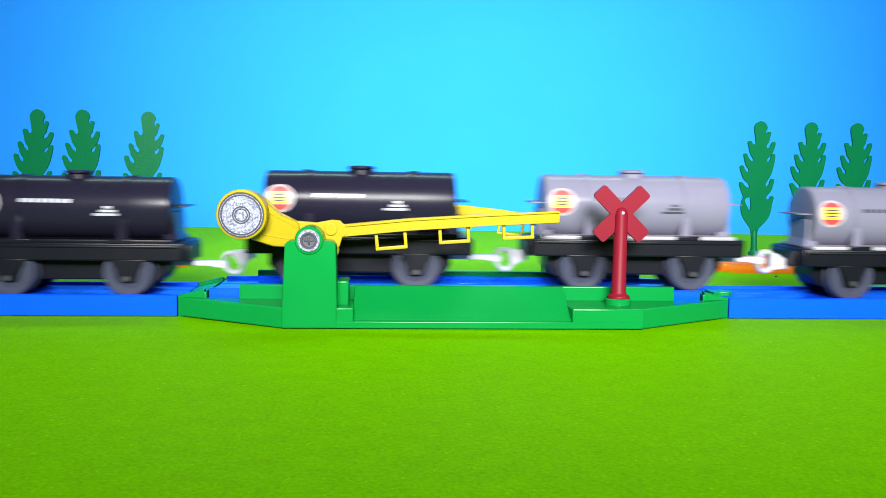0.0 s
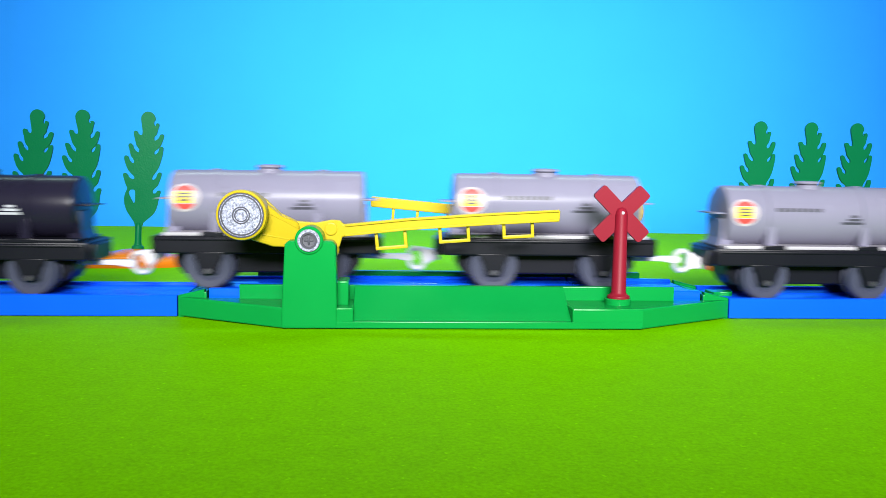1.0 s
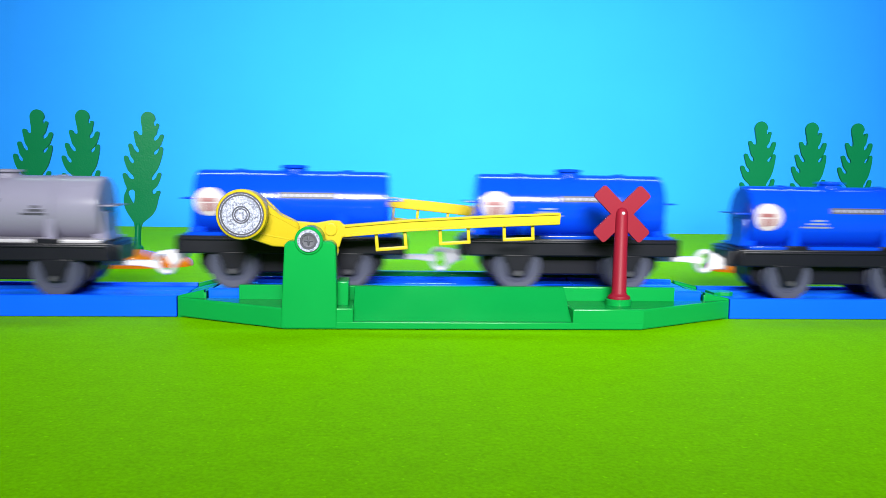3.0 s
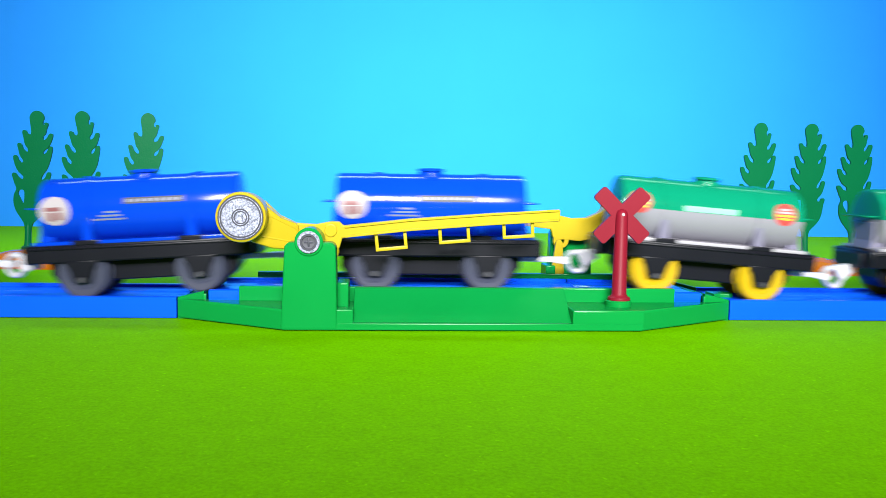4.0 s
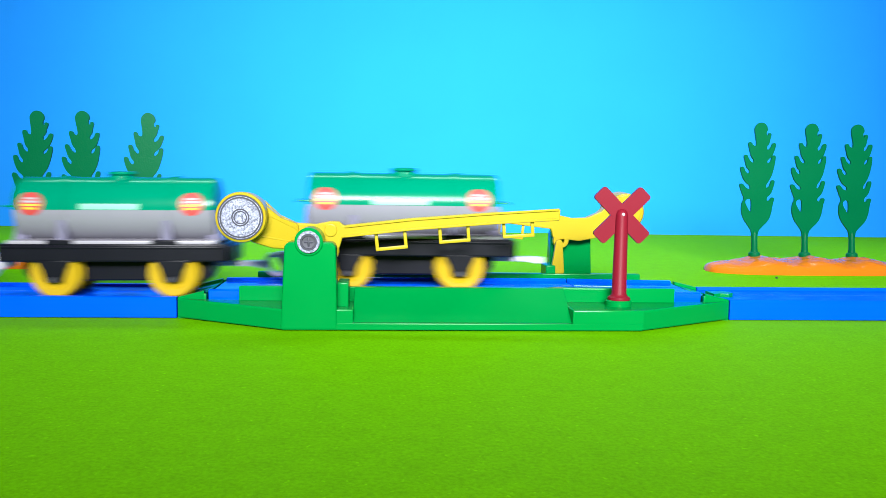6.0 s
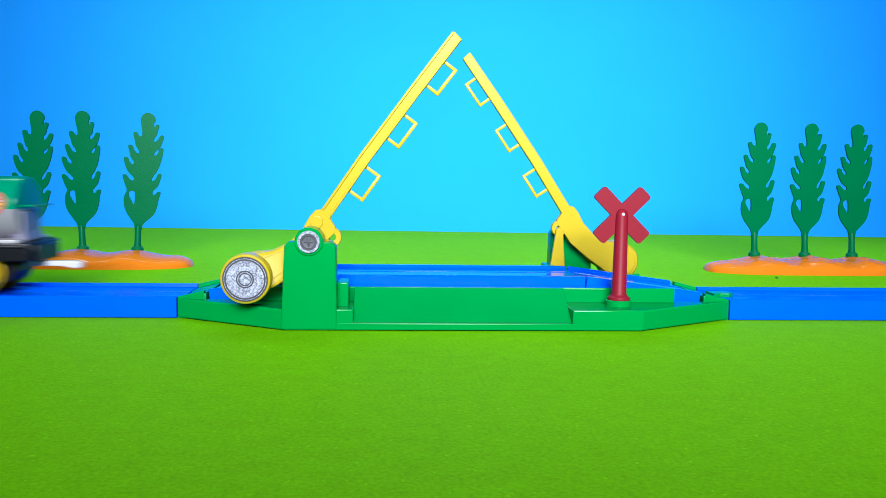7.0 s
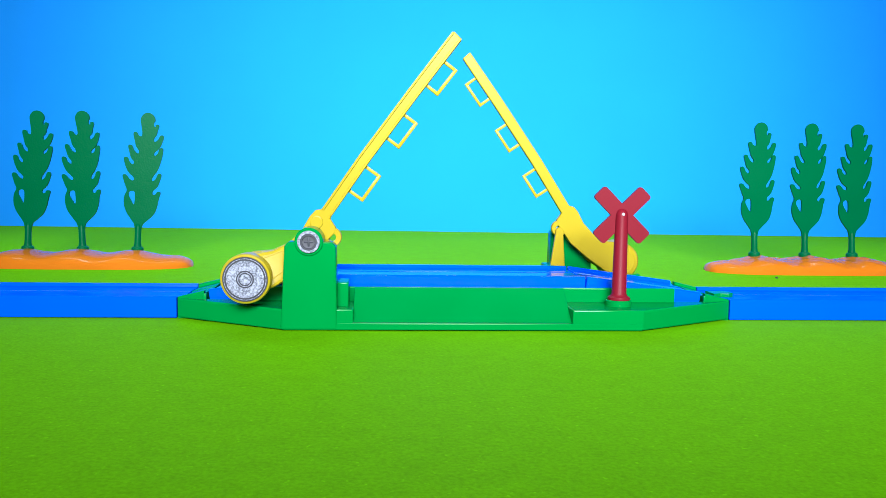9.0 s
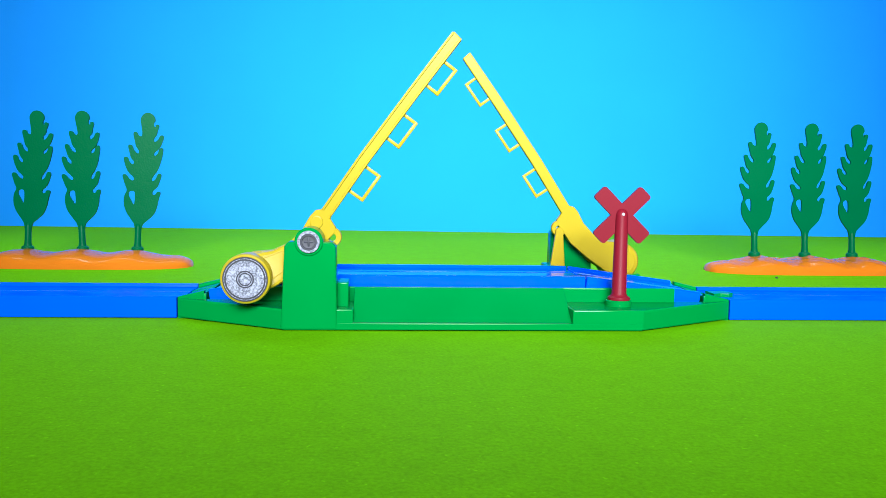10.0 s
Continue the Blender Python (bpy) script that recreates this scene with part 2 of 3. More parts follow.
for sign in (1, -1):
    turn = mm(0, 0, 0, 0, 0, 0 if sign > 0 else 180)
    part("base_block", base_block(-107.3, -65.2, -40.0), M_GREEN, crossing, m=turn)
    part("base_block", base_block(107.3, 65.2, 39.2), M_GREEN, crossing, m=turn)
    ramp = prism([(-43.0, 0.45), (-43.0, 2.8), (-41.2, 2.9), (-40.8, 3.0), (-24.6, 13.0), (-23.8, 13.2), (-21.0, 13.2), (-21.0, 0.45)], "x", -40.3, 39.5, 0.3)
    part("road_ramp", ramp, M_GREEN, crossing, m=turn)
    part("guard_wall", box(-83.5, -39.6, -23.6, -20.9, 7.6, 13.2, 0.4), M_GREEN, crossing, m=turn)
    part("guard_wall", box(38.8, 83.5, -23.6, -20.9, 7.6, 13.2, 0.4), M_GREEN, crossing, m=turn)
    part("step_block", box(-46.2, -42.0, -36.5, -24.0, 7.6, 16.5, 0.5), M_GREEN, crossing, m=turn)
    part("end_post", box(-97.5, -96.2, -20.6, -18.9, 5.0, 9.8, 0.3), M_GREEN, crossing, m=turn)
    part("end_post", box(96.2, 97.5, -20.6, -18.9, 5.0, 9.8, 0.3), M_GREEN, crossing, m=turn)
    # tower with its round bearing
    tower = prism([(-65.6, 0.5), (-64.2, 30.2), (-63.0, 31.6), (-47.6, 31.6), (-46.2, 30.2), (-45.5, 0.5)], "y", -43.4, -35.0, 0.7)
    t_ob = part("barrier_tower", tower, M_GREEN, crossing, m=turn)
    part("bearing", lathe([(3.6, -44.0), (4.6, -44.0), (5.0, -43.6), (5.0, -33.5), (3.6, -33.5), (3.6, -44.0)], at=(-55.6, 0, 31.8)), M_GREEN, t_ob)
    screw = lathe([(0.2, -44.3), (2.3, -44.4), (2.6, -44.7), (3.4, -44.8), (3.9, -44.5), (3.9, -43.0), (0.2, -43.0)], at=(-55.6, 0, 31.8))
    s_ob = part("screw", screw, M_STEEL, t_ob, "steel cross-head screw")
    part("screw_rim", lathe([(2.9, -44.4), (3.0, -44.95), (3.8, -44.9), (4.0, -44.4)], at=(-55.6, 0, 31.8), caps=False), M_SILVER, t_ob, "bright washer rim")
    part("screw_groove", lathe([(2.2, -44.55), (2.3, -44.98), (2.95, -44.98), (2.95, -44.75)], at=(-55.6, 0, 31.8), caps=False), M_DARK, t_ob)
    slot = box(-57.2, -54.0, -44.55, -44.25, 31.45, 32.15, 0.1)
    box(-55.95, -55.25, -44.58, -44.22, 30.2, 33.4, 0.1, slot)
    part("screw_slot", slot, M_DARK, t_ob)
for x in (-1, 1):
    e = prism(rail_profile(9.2, 0.0), "x", 97.4, 107.2, 0.2)
    for v in e.verts:  # falls towards the track
        if v.co.z > 4:
            v.co.z += 1.4 - 2.4 * (v.co.x - 97.4) / 9.8
    part("end_ledge", e, M_GREEN, crossing, m=mm(0, 0, 0, 0, 0, 0 if x > 0 else 180))
part("base_plate", box(-97.3, 97.3, -20.9, 20.9, 0.2, 2.4, 0.2), M_GREEN, crossing)
for y in (0, 180):
    part("base_lip", box(-65.0, 65.0, -43.22, -41.0, 0.45, 2.9, 0.3), M_GREEN, crossing, m=mm(0, 0, 0, 0, 0, y))
part("joint_tab", prism([(106.8, -5.0), (110.0, -3.2), (113.5, -4.4), (116.0, -2.0), (116.0, 2.0), (113.5, 4.4), (110.0, 3.2), (106.8, 5.0)], "z", 6.4, 8.5, 0.25), M_GREEN, crossing)
part("base_foot", prism([(-105.0, -18.0), (-64.8, -41.4), (64.8, -41.4), (105.0, -18.0), (105.0, 18.0), (64.8, 41.4), (-64.8, 41.4), (-105.0, 18.0)], "z", 0, 0.7, 0), M_GREEN, crossing)

# red cross sign
sign_ob = new("cross_sign")
sign_ob.parent = crossing
part("sign_socket", lathe([(4.9, 7.7), (4.9, 9.7), (4.5, 10.1), (0.3, 10.1)], "z", at=(59.0, -31, 0)), M_GREEN, sign_ob, "green socket")
pole = lathe([(4.2, 10.1), (4.3, 10.4), (4.1, 11.1), (3.2, 11.6), (2.75, 12.5), (2.4, 41.5), (2.2, 42.7), (1.6, 43.8), (0.7, 44.3), (0.1, 44.4)], "z", 28, at=(59.1, -31.4, 0))
part("pole", pole, M_RED, sign_ob)
cross = bmesh.new()
for a in (45, -45):
    blade = box(-12.5, 12.5, -0.8 - a * 0.001, 0.8 + a * 0.001, -3.0, 3.0, 0.0)
    es = [e for e in blade.edges if abs(e.verts[0].co.x - e.verts[1].co.x) < 1e-4 and abs(e.verts[0].co.z - e.verts[1].co.z) < 1e-4]
    bmesh.ops.bevel(blade, geom=es, offset=1.1, segments=4, affect="EDGES", profile=0.5)
    blade.transform(Matrix.Translation((59.2, -30.9, 41.9)) @ Matrix.Rotation(radians(a), 4, "Y"))
    join(cross, blade)
part("cross_board", cross, M_RED, sign_ob)
part("rivet", lathe([(0.2, -33.9), (0.5, -33.8), (0.75, -33.3), (0.75, -33.0)], at=(59.15, 0, 42.3), steps=16), M_PALE, sign_ob)


# ---- barriers ----
def barrier(name_m):
    """Arm at rest along x from its pivot, in the closed position; counterweight drum on its short end."""
    arm = part("barrier_arm", prism([(-1.5, -4.6), (5.5, -4.0), (9.0, -4.2), (10.6, -3.0), (11.6, 0.6), (36.0, 3.4), (66.0, 5.9), (92.0, 7.65), (92.2, 11.95),
               (66.0, 10.4), (36.0, 8.0), (12.0, 5.2), (10.6, 6.6), (7.4, 6.7), (2.0, 5.6), (-5.0, 6.0), (-11.0, 8.8), (-16.0, 13.6),
               (-20.0, 15.6), (-26.0, 1.6), (-22.0, 0.2), (-12.0, -2.6)], "y", -1.6, 1.6, 0.45), M_YELLOW, crossing, "yellow plastic barrier arm", m=name_m)
    for lo in (0.0, 3.55):
        rim = prism([(12.5, 0.75 + lo), (36.0, 3.5 + lo), (66.0, 6.0 + lo), (91.6, 7.8 + lo), (91.6, 8.65 + lo), (66.0, 6.85 + lo), (36.0, 4.35 + lo), (12.5, 1.6 + lo)], "y", -2.25, -1.4, 0.2)
        part("arm_rib", rim, M_YELLOW, arm)
    drum = lathe([(7.6, -13.7), (8.0, -14.2), (8.6, -13.9), (8.9, -13.0), (8.6, -4.0), (8.3, -1.0), (7.4, 0.6), (5.6, 1.4), (0.3, 1.5)], at=(-22.8, 0, 8.5))
    part("weight_drum", drum, M_YELLOW, arm)
    web = prism([(-22.0, 16.0), (-15.0, 12.2), (-10.0, 8.0), (-4.0, 5.6), (-4.0, -3.6), (-13.0, -3.0), (-21.0, -0.3)], "y", -9.5, -1.4, 1.2)
    for v in web.verts:  # the drum's neck thins towards the pivot
        k = max(0.0, min(1.0, (v.co.x + 21.0) / 17.0))
        v.co.y *= 1 - 0.62 * k
    part("drum_neck", web, M_YELLOW, arm)
    for x0, z0, x1, z1 in ((-17.5, 10.6, -4.6, 3.6), (-17.5, 1.4, -4.6, -1.2)):
        rib = prism([(x0, z0), (x1, z1), (x1, z1 + 0.55), (x0, z0 + 0.55)], "y", -9.85, -9.0, 0.12)
        for v in rib.verts:
            v.co.y *= 1 - 0.62 * max(0.0, min(1.0, (v.co.x + 21.0) / 17.0))
        part("neck_rib", rib, M_YELLOW, arm)
    face = lathe([(0.2, -14.25), (1.6, -14.35), (1.7, -14.25), (2.8, -14.25), (2.9, -14.4), (6.8, -14.4), (7.2, -14.4), (7.75, -14.35), (7.75, -13.2)], at=(-22.8, 0, 8.5))
    f_ob = part("weight_face", face, M_SILVER, arm, "speckled silver foil disc")
    for r0, r1 in ((2.65, 3.1), (1.95, 2.3), (6.6, 7.15), (7.4, 7.85)):
        ring = lathe([(r0, -14.42), (r0, -14.52), (r1, -14.52), (r1, -14.42)], at=(-22.8, 0, 8.5), caps=False)
        part("printed_ring", ring, M_DARK, arm)
    eye = lathe([(1.5, -1.3), (3.3, -1.5), (3.6, -1.0), (3.6, 1.0), (3.3, 1.5), (1.5, 1.5), (1.5, -1.3)], at=(6.9, 0, -4.4), steps=28, caps=False)
    part("link_eye", eye, M_YELLOW, arm)
    part("boss", lathe([(2.0, -2.2), (2.3, -2.1), (2.4, -1.5), (2.4, 0)], at=(7.4, 0, 3.4), steps=24), M_YELLOW, arm)
    part("pivot_hub", lathe([(0.3, -5.2), (4.2, -5.2), (4.4, -4.8), (4.4, 1.4), (0.3, 1.4)], at=(0, 0, 0), steps=32), M_YELLOW, arm)
    for x0, z0, x1, z1 in ((23.4, 0.5, 35.3, 1.7), (46.8, 3.4, 58.6, 4.4), (70.6, 5.6, 82.6, 6.4)):
        sl = (z1 - z0) / (x1 - x0)
        w, dpt = x1 - x0, 4.9
        loop = box(0, w, -0.55, 0.55, -dpt, -dpt + 1.3, 0.3)
        box(0, 1.3, -0.5, 0.5, -dpt, 2.2, 0.3, loop)
        box(w - 1.3, w, -0.5, 0.5, -dpt, 2.2, 0.3, loop)
        loop.transform(Matrix.Translation((x0, 0, z0)) @ Matrix.Rotation(-math.atan(sl), 4, "Y"))
        part("hanging_loop", loop, M_YELLOW, arm)
    for ob in (arm, *arm.children):
        ob.data.transform(Matrix.Translation((-1.7 * U, 0, 0.8 * U)))
    return arm


FRONT_AT = lambda a: mm(-PX, -PY, PZ, 0, -a, 0)
REAR_AT = lambda a: mm(PX, PY, PZ, 0, 0, 180) @ mm(0, 0, 0, 0, -a, 0)
front_arm, rear_arm = barrier(FRONT_AT(0)), barrier(REAR_AT(0))

# moving bridge: a deck between two ramps, lifted by springs
LOW, HIGH, FOOT = 11.6, 17.1, 11.0  # rim heights


def bridge_piece(name, x0, x1):
    half = [(18.6, -5.4), (18.6, -0.5), (18.2, 0), (16.4, 0), (16.0, -1.2), (4.0, -1.2), (3.8, -1.35)]  # rims and a flat shiny bed
    return part(name, prism(half + [(-y, z) for y, z in reversed(half)], "x", x0, x1, 0.25), M_DECK, crossing)


deck = bridge_piece("lifting_deck", -49.3, 49.3)
ramp_l = bridge_piece("deck_ramp", -46.0, 0.0)
ramp_r = bridge_piece("deck_ramp", 0.0, 46.0)


def deck_pose(zl, zr):
    return mm(0, 0, (zl + zr) / 2, 0, -math.degrees(math.atan2(zr - zl, 98.6)), 0)


def ramp_pose(sign, z):
    # hinged at its low outer end
    a = math.degrees(math.asin((z - FOOT) / 46.5))
    return mm(sign * 96.0, 0, FOOT, 0, sign * a, 0) @ mm(-sign * 46.2, 0, 0)


LINK_X = {-1: -50.4, 1: 47.6}
links = []
for sign in (-1, 1):  # yellow links between the deck's corner and the barrier
    lk = prism([(sign * x, z) for x, z in ((-3.3, 0), (3.3, 0), (2.6, 9.0), (2.0, 16.6), (1.2, 17.6), (-0.2, 17.6), (-1.0, 16.6))], "y", -1.0, 1.0, 0.3)
    links.append(part("lift_link", lk, M_YELLOW, crossing, m=mm(LINK_X[sign], sign * 27.4, 15.6)))


# ---- tank wagons ----
TR, TZ = 12.4, 33.3  # tank radius and axis height over the rail


def tank_patch(x0, half, outline, lift, steps=24):
    """A thin sticker that follows the tank's near side; outline maps an angle to (along, up)."""
    bm = bmesh.new()
    rings = []
    for k in (0.0, 0.34, 0.67, 1.0):
        ring = []
        for i in range(steps):
            u, v = outline(2 * math.pi * i / steps)
            f = (half + v * k) / TR
            ring.append(bm.verts.new((x0 + u * k, -(TR + lift) * math.cos(f), (TR + lift) * math.sin(f))))
        rings.append(ring)
    for a, b in zip(rings, rings[1:]):
        for i in range(steps):
            q = (a[i], a[(i + 1) % steps], b[(i + 1) % steps], b[i])
            bm.faces.new(q)
    bmesh.ops.remove_doubles(bm, verts=bm.verts, dist=1e-4)
    return bm


def disc(r):
    return lambda a: (r * math.cos(a), r * math.sin(a))


def bar(w, h):
    def f(a):
        c, s = math.cos(a), math.sin(a)
        k = 1 / max(abs(c), abs(s))
        return (w / 2 * c * k, h / 2 * s * k)
    return f


def wheel_mesh():
    return lathe([(0.4, -2.1), (2.0, -2.1), (2.3, -1.5), (5.8, -1.1), (6.4, -1.7), (8.8, -1.9), (9.3, -1.5), (9.3, 1.4), (9.9, 1.7), (9.9, 2.1), (0.4, 2.1)], steps=36)


def wagon(label, tank_mat, flange_mat, wheel_mat, kind):
    w = empty("tank_wagon", mm(0, 0, 0), label, "toy wagon", "train of tank wagons")
    near = [(TR, 18.3), (TR + 0.35, 18.4), (TR + 0.35, 20.9), (TR, 21.0), (TR, 35.9), (12.2, 36.9), (11.6, 37.4), (9.0, 37.8), (5.0, 38.0), (0.3, 38.1)]
    tank = part("tank", lathe([(r, -d) for r, d in reversed(near)] + near, "x", 64), tank_mat, w, m=mm(0, 0, TZ))
    part("hatch", lathe([(5.4, 11.2), (5.2, 12.9), (4.6, 13.1), (4.4, 13.3), (5.2, 13.4), (5.4, 13.7), (5.2, 14.3), (4.6, 14.6), (0.3, 14.8)], "z", 32), tank_mat, tank)
    for x in (-21.5, 21.5):
        part("vent_cap", lathe([(1.6, 12.0), (1.6, 12.7), (1.2, 12.9), (0.2, 12.9)], "z", 16, at=(x, 0, 0)), tank_mat, tank)
    for x in (-1, 1):
        part("end_rail", box(min(x * 37.4, x * 42.6), max(x * 37.4, x * 42.6), -8.5, 8.5, 0.8, 1.5, 0.25), tank_mat, tank)
    if kind == "green":
        for x in (-30.6, 29.2):
            part("badge", tank_patch(x, 2.4, disc(4.6), 0.10), M_BRED, tank, "round red badge")
            for dz, wd in ((1.9, 4.6), (0.7, 6.4), (-0.6, 6.4), (-1.9, 4.8)):
                part("badge_bar", tank_patch(x, 2.4 + dz, bar(wd, 0.8), 0.18), M_BYEL if dz < 0 else M_BADGE, tank)
        part("lettering_bar", tank_patch(-1.5, 1.3, bar(22.0, 2.2), 0.10), M_PALEG, tank)
    elif kind == "blue":
        part("badge", tank_patch(-31.0, 0.1, disc(5.7), 0.10), M_BADGE, tank, "round white badge")
        part("badge_bar", tank_patch(-31.6, 0.8, bar(6.0, 1.5), 0.18), M_PINK, tank)
        part("badge_bar", tank_patch(-32.4, -2.1, bar(2.2, 3.2), 0.18), M_PINK, tank)
        part("badge_bar", tank_patch(-29.2, -1.9, bar(2.0, 3.0), 0.18), M_PINK, tank)
        part("lettering_panel", tank_patch(6.2, 2.9, bar(23.0, 2.4), 0.10), M_DARK, tank)
        for i in range(9):
            part("lettering_bar", tank_patch(6.2 - 9.6 + i * 2.4, 2.9, bar(1.6, 1.1), 0.18), M_DIM, tank)
        for dz, wd in ((1.4, 5.0), (0.0, 8.5), (-1.4, 12.0)):
            part("lettering_bar", tank_patch(-10.5 + dz * 0.3, -2.5 + dz, bar(wd, 0.75), 0.10), M_DIM, tank)
    else:
        ink = M_PALE if kind == "black" else M_DARK
        part("badge", tank_patch(-31.0, 1.8, disc(5.7), 0.10), M_BADGE, tank, "round white badge with red ring")
        part("badge_ring", tank_patch(-31.0, 1.8, disc(4.7), 0.16), M_BRED, tank)
        part("badge_field", tank_patch(-31.0, 1.8, bar(9.8, 5.0), 0.22), M_BADGE, tank)
        part("badge_panel", tank_patch(-31.4, 1.8, bar(7.2, 4.4), 0.28), M_BYEL, tank)
        for dz, wd in ((1.3, 5.4), (0.1, 6.0), (-1.1, 4.4)):
            part("badge_bar", tank_patch(-31.2, 1.8 + dz, bar(wd, 0.55), 0.34), M_DARK, tank)
        for i in range(8):
            part("lettering_bar", tank_patch(-17.2 + i * 2.45, 3.0, bar(1.9, 1.5), 0.10), ink, tank)
        for dz, wd in ((1.5, 3.0), (0.1, 6.0), (-1.3, 10.5)):
            part("lettering_bar", tank_patch(14.5, -0.8 + dz, bar(wd, 0.95), 0.10), ink, tank)
    saddle = box(-39.0, 39.0, -14.6, 14.6, 20.4, 21.8, 0.3)
    part("tank_saddle", saddle, flange_mat, w)
    low_mat = M_GREY if kind == "green" else tank_mat
    for x in (-1, 1):
        part("saddle_block", prism([(x * 19.6 - 2.2, 21.0), (x * 19.6 + 2.2, 21.0), (x * 19.6 + 1.4, TZ - 2.0), (x * 19.6 - 1.4, TZ - 2.0)], "y", -12.1, 12.1, 0.3), low_mat, w)
        part("end_bracket", prism([(x * 34.0, 21.0), (x * 40.0, 21.0), (x * 38.9, 24.5), (x * 38.6, TZ - 1.0), (x * 34.0, TZ - 1.0)], "y", -7.5, 7.5, 0.4), low_mat, w)
        for y in (-1, 1):
            part("tank_clip", box(x * 19.6 - 5.0, x * 19.6 + 5.0, min(y * 13.2, y * 15.2), max(y * 13.2, y * 15.2), 20.2, 22.0, 0.35), M_FRAME, w)
    fr = box(-43.0, 43.0, -15.0, 15.0, 13.6, 20.6, 0.7)
    box(-41.5, 41.5, -15.5, 15.5, 18.7, 19.6, 0.25, fr)
    part("frame", fr, M_FRAME, w)
    part("underframe", prism([(-36, 13.8), (-36, 9.0), (-33, 5.0), (-17, 4.4), (-13, 5.6), (13, 5.6), (17, 4.4), (33, 5.0), (36, 9.0), (36, 13.8)], "y", -8.2, 8.2, 0.6), M_FRAME, w)
    for x in (-1, 1):
        xe = 44.8
        bl = box(min(x * 42.8, x * xe), max(x * 42.8, x * xe), -10.0, 10.0, 13.0, 19.6, 0.6)
        part("buffer_beam", bl, M_FRAME, w)
        for y in (-1, 1):
            g = prism([(x * 22 - 6.4, 14.2), (x * 22 - 4.6, 11.0), (x * 22 - 3.2, 6.6), (x * 22 - 2.6, 5.8), (x * 22 + 2.6, 5.8), (x * 22 + 3.2, 6.6), (x * 22 + 4.6, 11.0), (x * 22 + 6.4, 14.2)], "y",
                      min(y * 13.9, y * 15.2), max(y * 13.9, y * 15.2), 0.3)
            g_ob = part("axle_guard", g, M_FRAME, w)
            part("axle_end", lathe([(0.2, -0.8), (1.0, -0.8), (1.2, -0.5), (1.2, 0.0)], steps=16), M_STEEL, g_ob, m=mm(x * 22, y * 15.1, 6.9, 0, 0, 0 if y < 0 else 180))
            part("wheel", wheel_mesh(), wheel_mat, w, m=mm(x * 22, y * 11.7, 9.3, 0, 0, 0 if y < 0 else 180))
    arm = prism([(34.0, 12.5), (34.0, 10.7), (50.0, 10.5), (55.5, 9.6), (57.4, 10.1), (57.4, 12.3), (55.0, 12.6)], "y", -1.9, 1.9, 0.35)
    part("coupling_bar", arm, M_WHITE, w, "white plastic coupling bar")
    hook = prism([(-43.0, 14.6), (-43.0, 10.6), (-45.4, 10.8), (-49.6, 9.8), (-50.4, 12.0), (-50.4, 15.6), (-49.2, 17.2), (-46.4, 15.8)], "y", -2.4, 2.4, 0.6)
    ring = bmesh.new()
    n1, n2 = 26, 10
    vs = [[ring.verts.new((-52.3 + (3.2 + 0.9 * math.cos(b)) * math.cos(a), 2.2 * math.sin(b), 13.0 + (4.2 + 1.0 * math.cos(b)) * math.sin(a)))
           for b in [2 * math.pi * j / n2 for j in range(n2)]] for a in [2 * math.pi * i / n1 for i in range(n1)]]
    for i in range(n1):
        for j in range(n2):
            ring.faces.new((vs[i][j], vs[(i + 1) % n1][j], vs[(i + 1) % n1][(j + 1) % n2], vs[i][(j + 1) % n2]))
    join(hook, ring)
    part("coupling_ring", hook, M_WHITE, w, "white plastic coupling ring")
    return w


M_PALEG = plastic("pale_green_print", (0.16, 0.42, 0.30), 0.4)
kinds = [
    ("black", 2, wagon("black plastic toy tank wagon with a round badge, grey wheels", M_BLACK, M_FRAME, M_WHEEL, "black")),
    ("grey", 3, wagon("grey plastic toy tank wagon on a black frame, grey wheels", M_GREY, M_FLANGE, M_WHEEL, "grey")),
    ("blue", 3, wagon("blue plastic toy tank wagon on a black frame, grey wheels", M_BLUET, M_BLUET, M_WHEEL, "blue")),
    ("green", 3, wagon("green and grey toy tank wagon with yellow wheels", M_GREENT, M_FLANGE, M_YWHEEL, "green"))]
train = []
for kind, count, first in kinds:
    train.append(first)
    train += [copy_thing(first, mm(0, 0, 0)) for _ in range(count - 1)]


# ---- trees on their mounds ----
def rounded(points, rounds=2):
    """Cuts the corners of a closed outline until it flows."""
    for _ in range(rounds):
        nxt = points[1:] + points[:1]
        points = [q for (a, b), (c, d) in zip(points, nxt) for q in ((a * 0.75 + c * 0.25, b * 0.75 + d * 0.25), (a * 0.25 + c * 0.75, b * 0.25 + d * 0.75))]
    return points


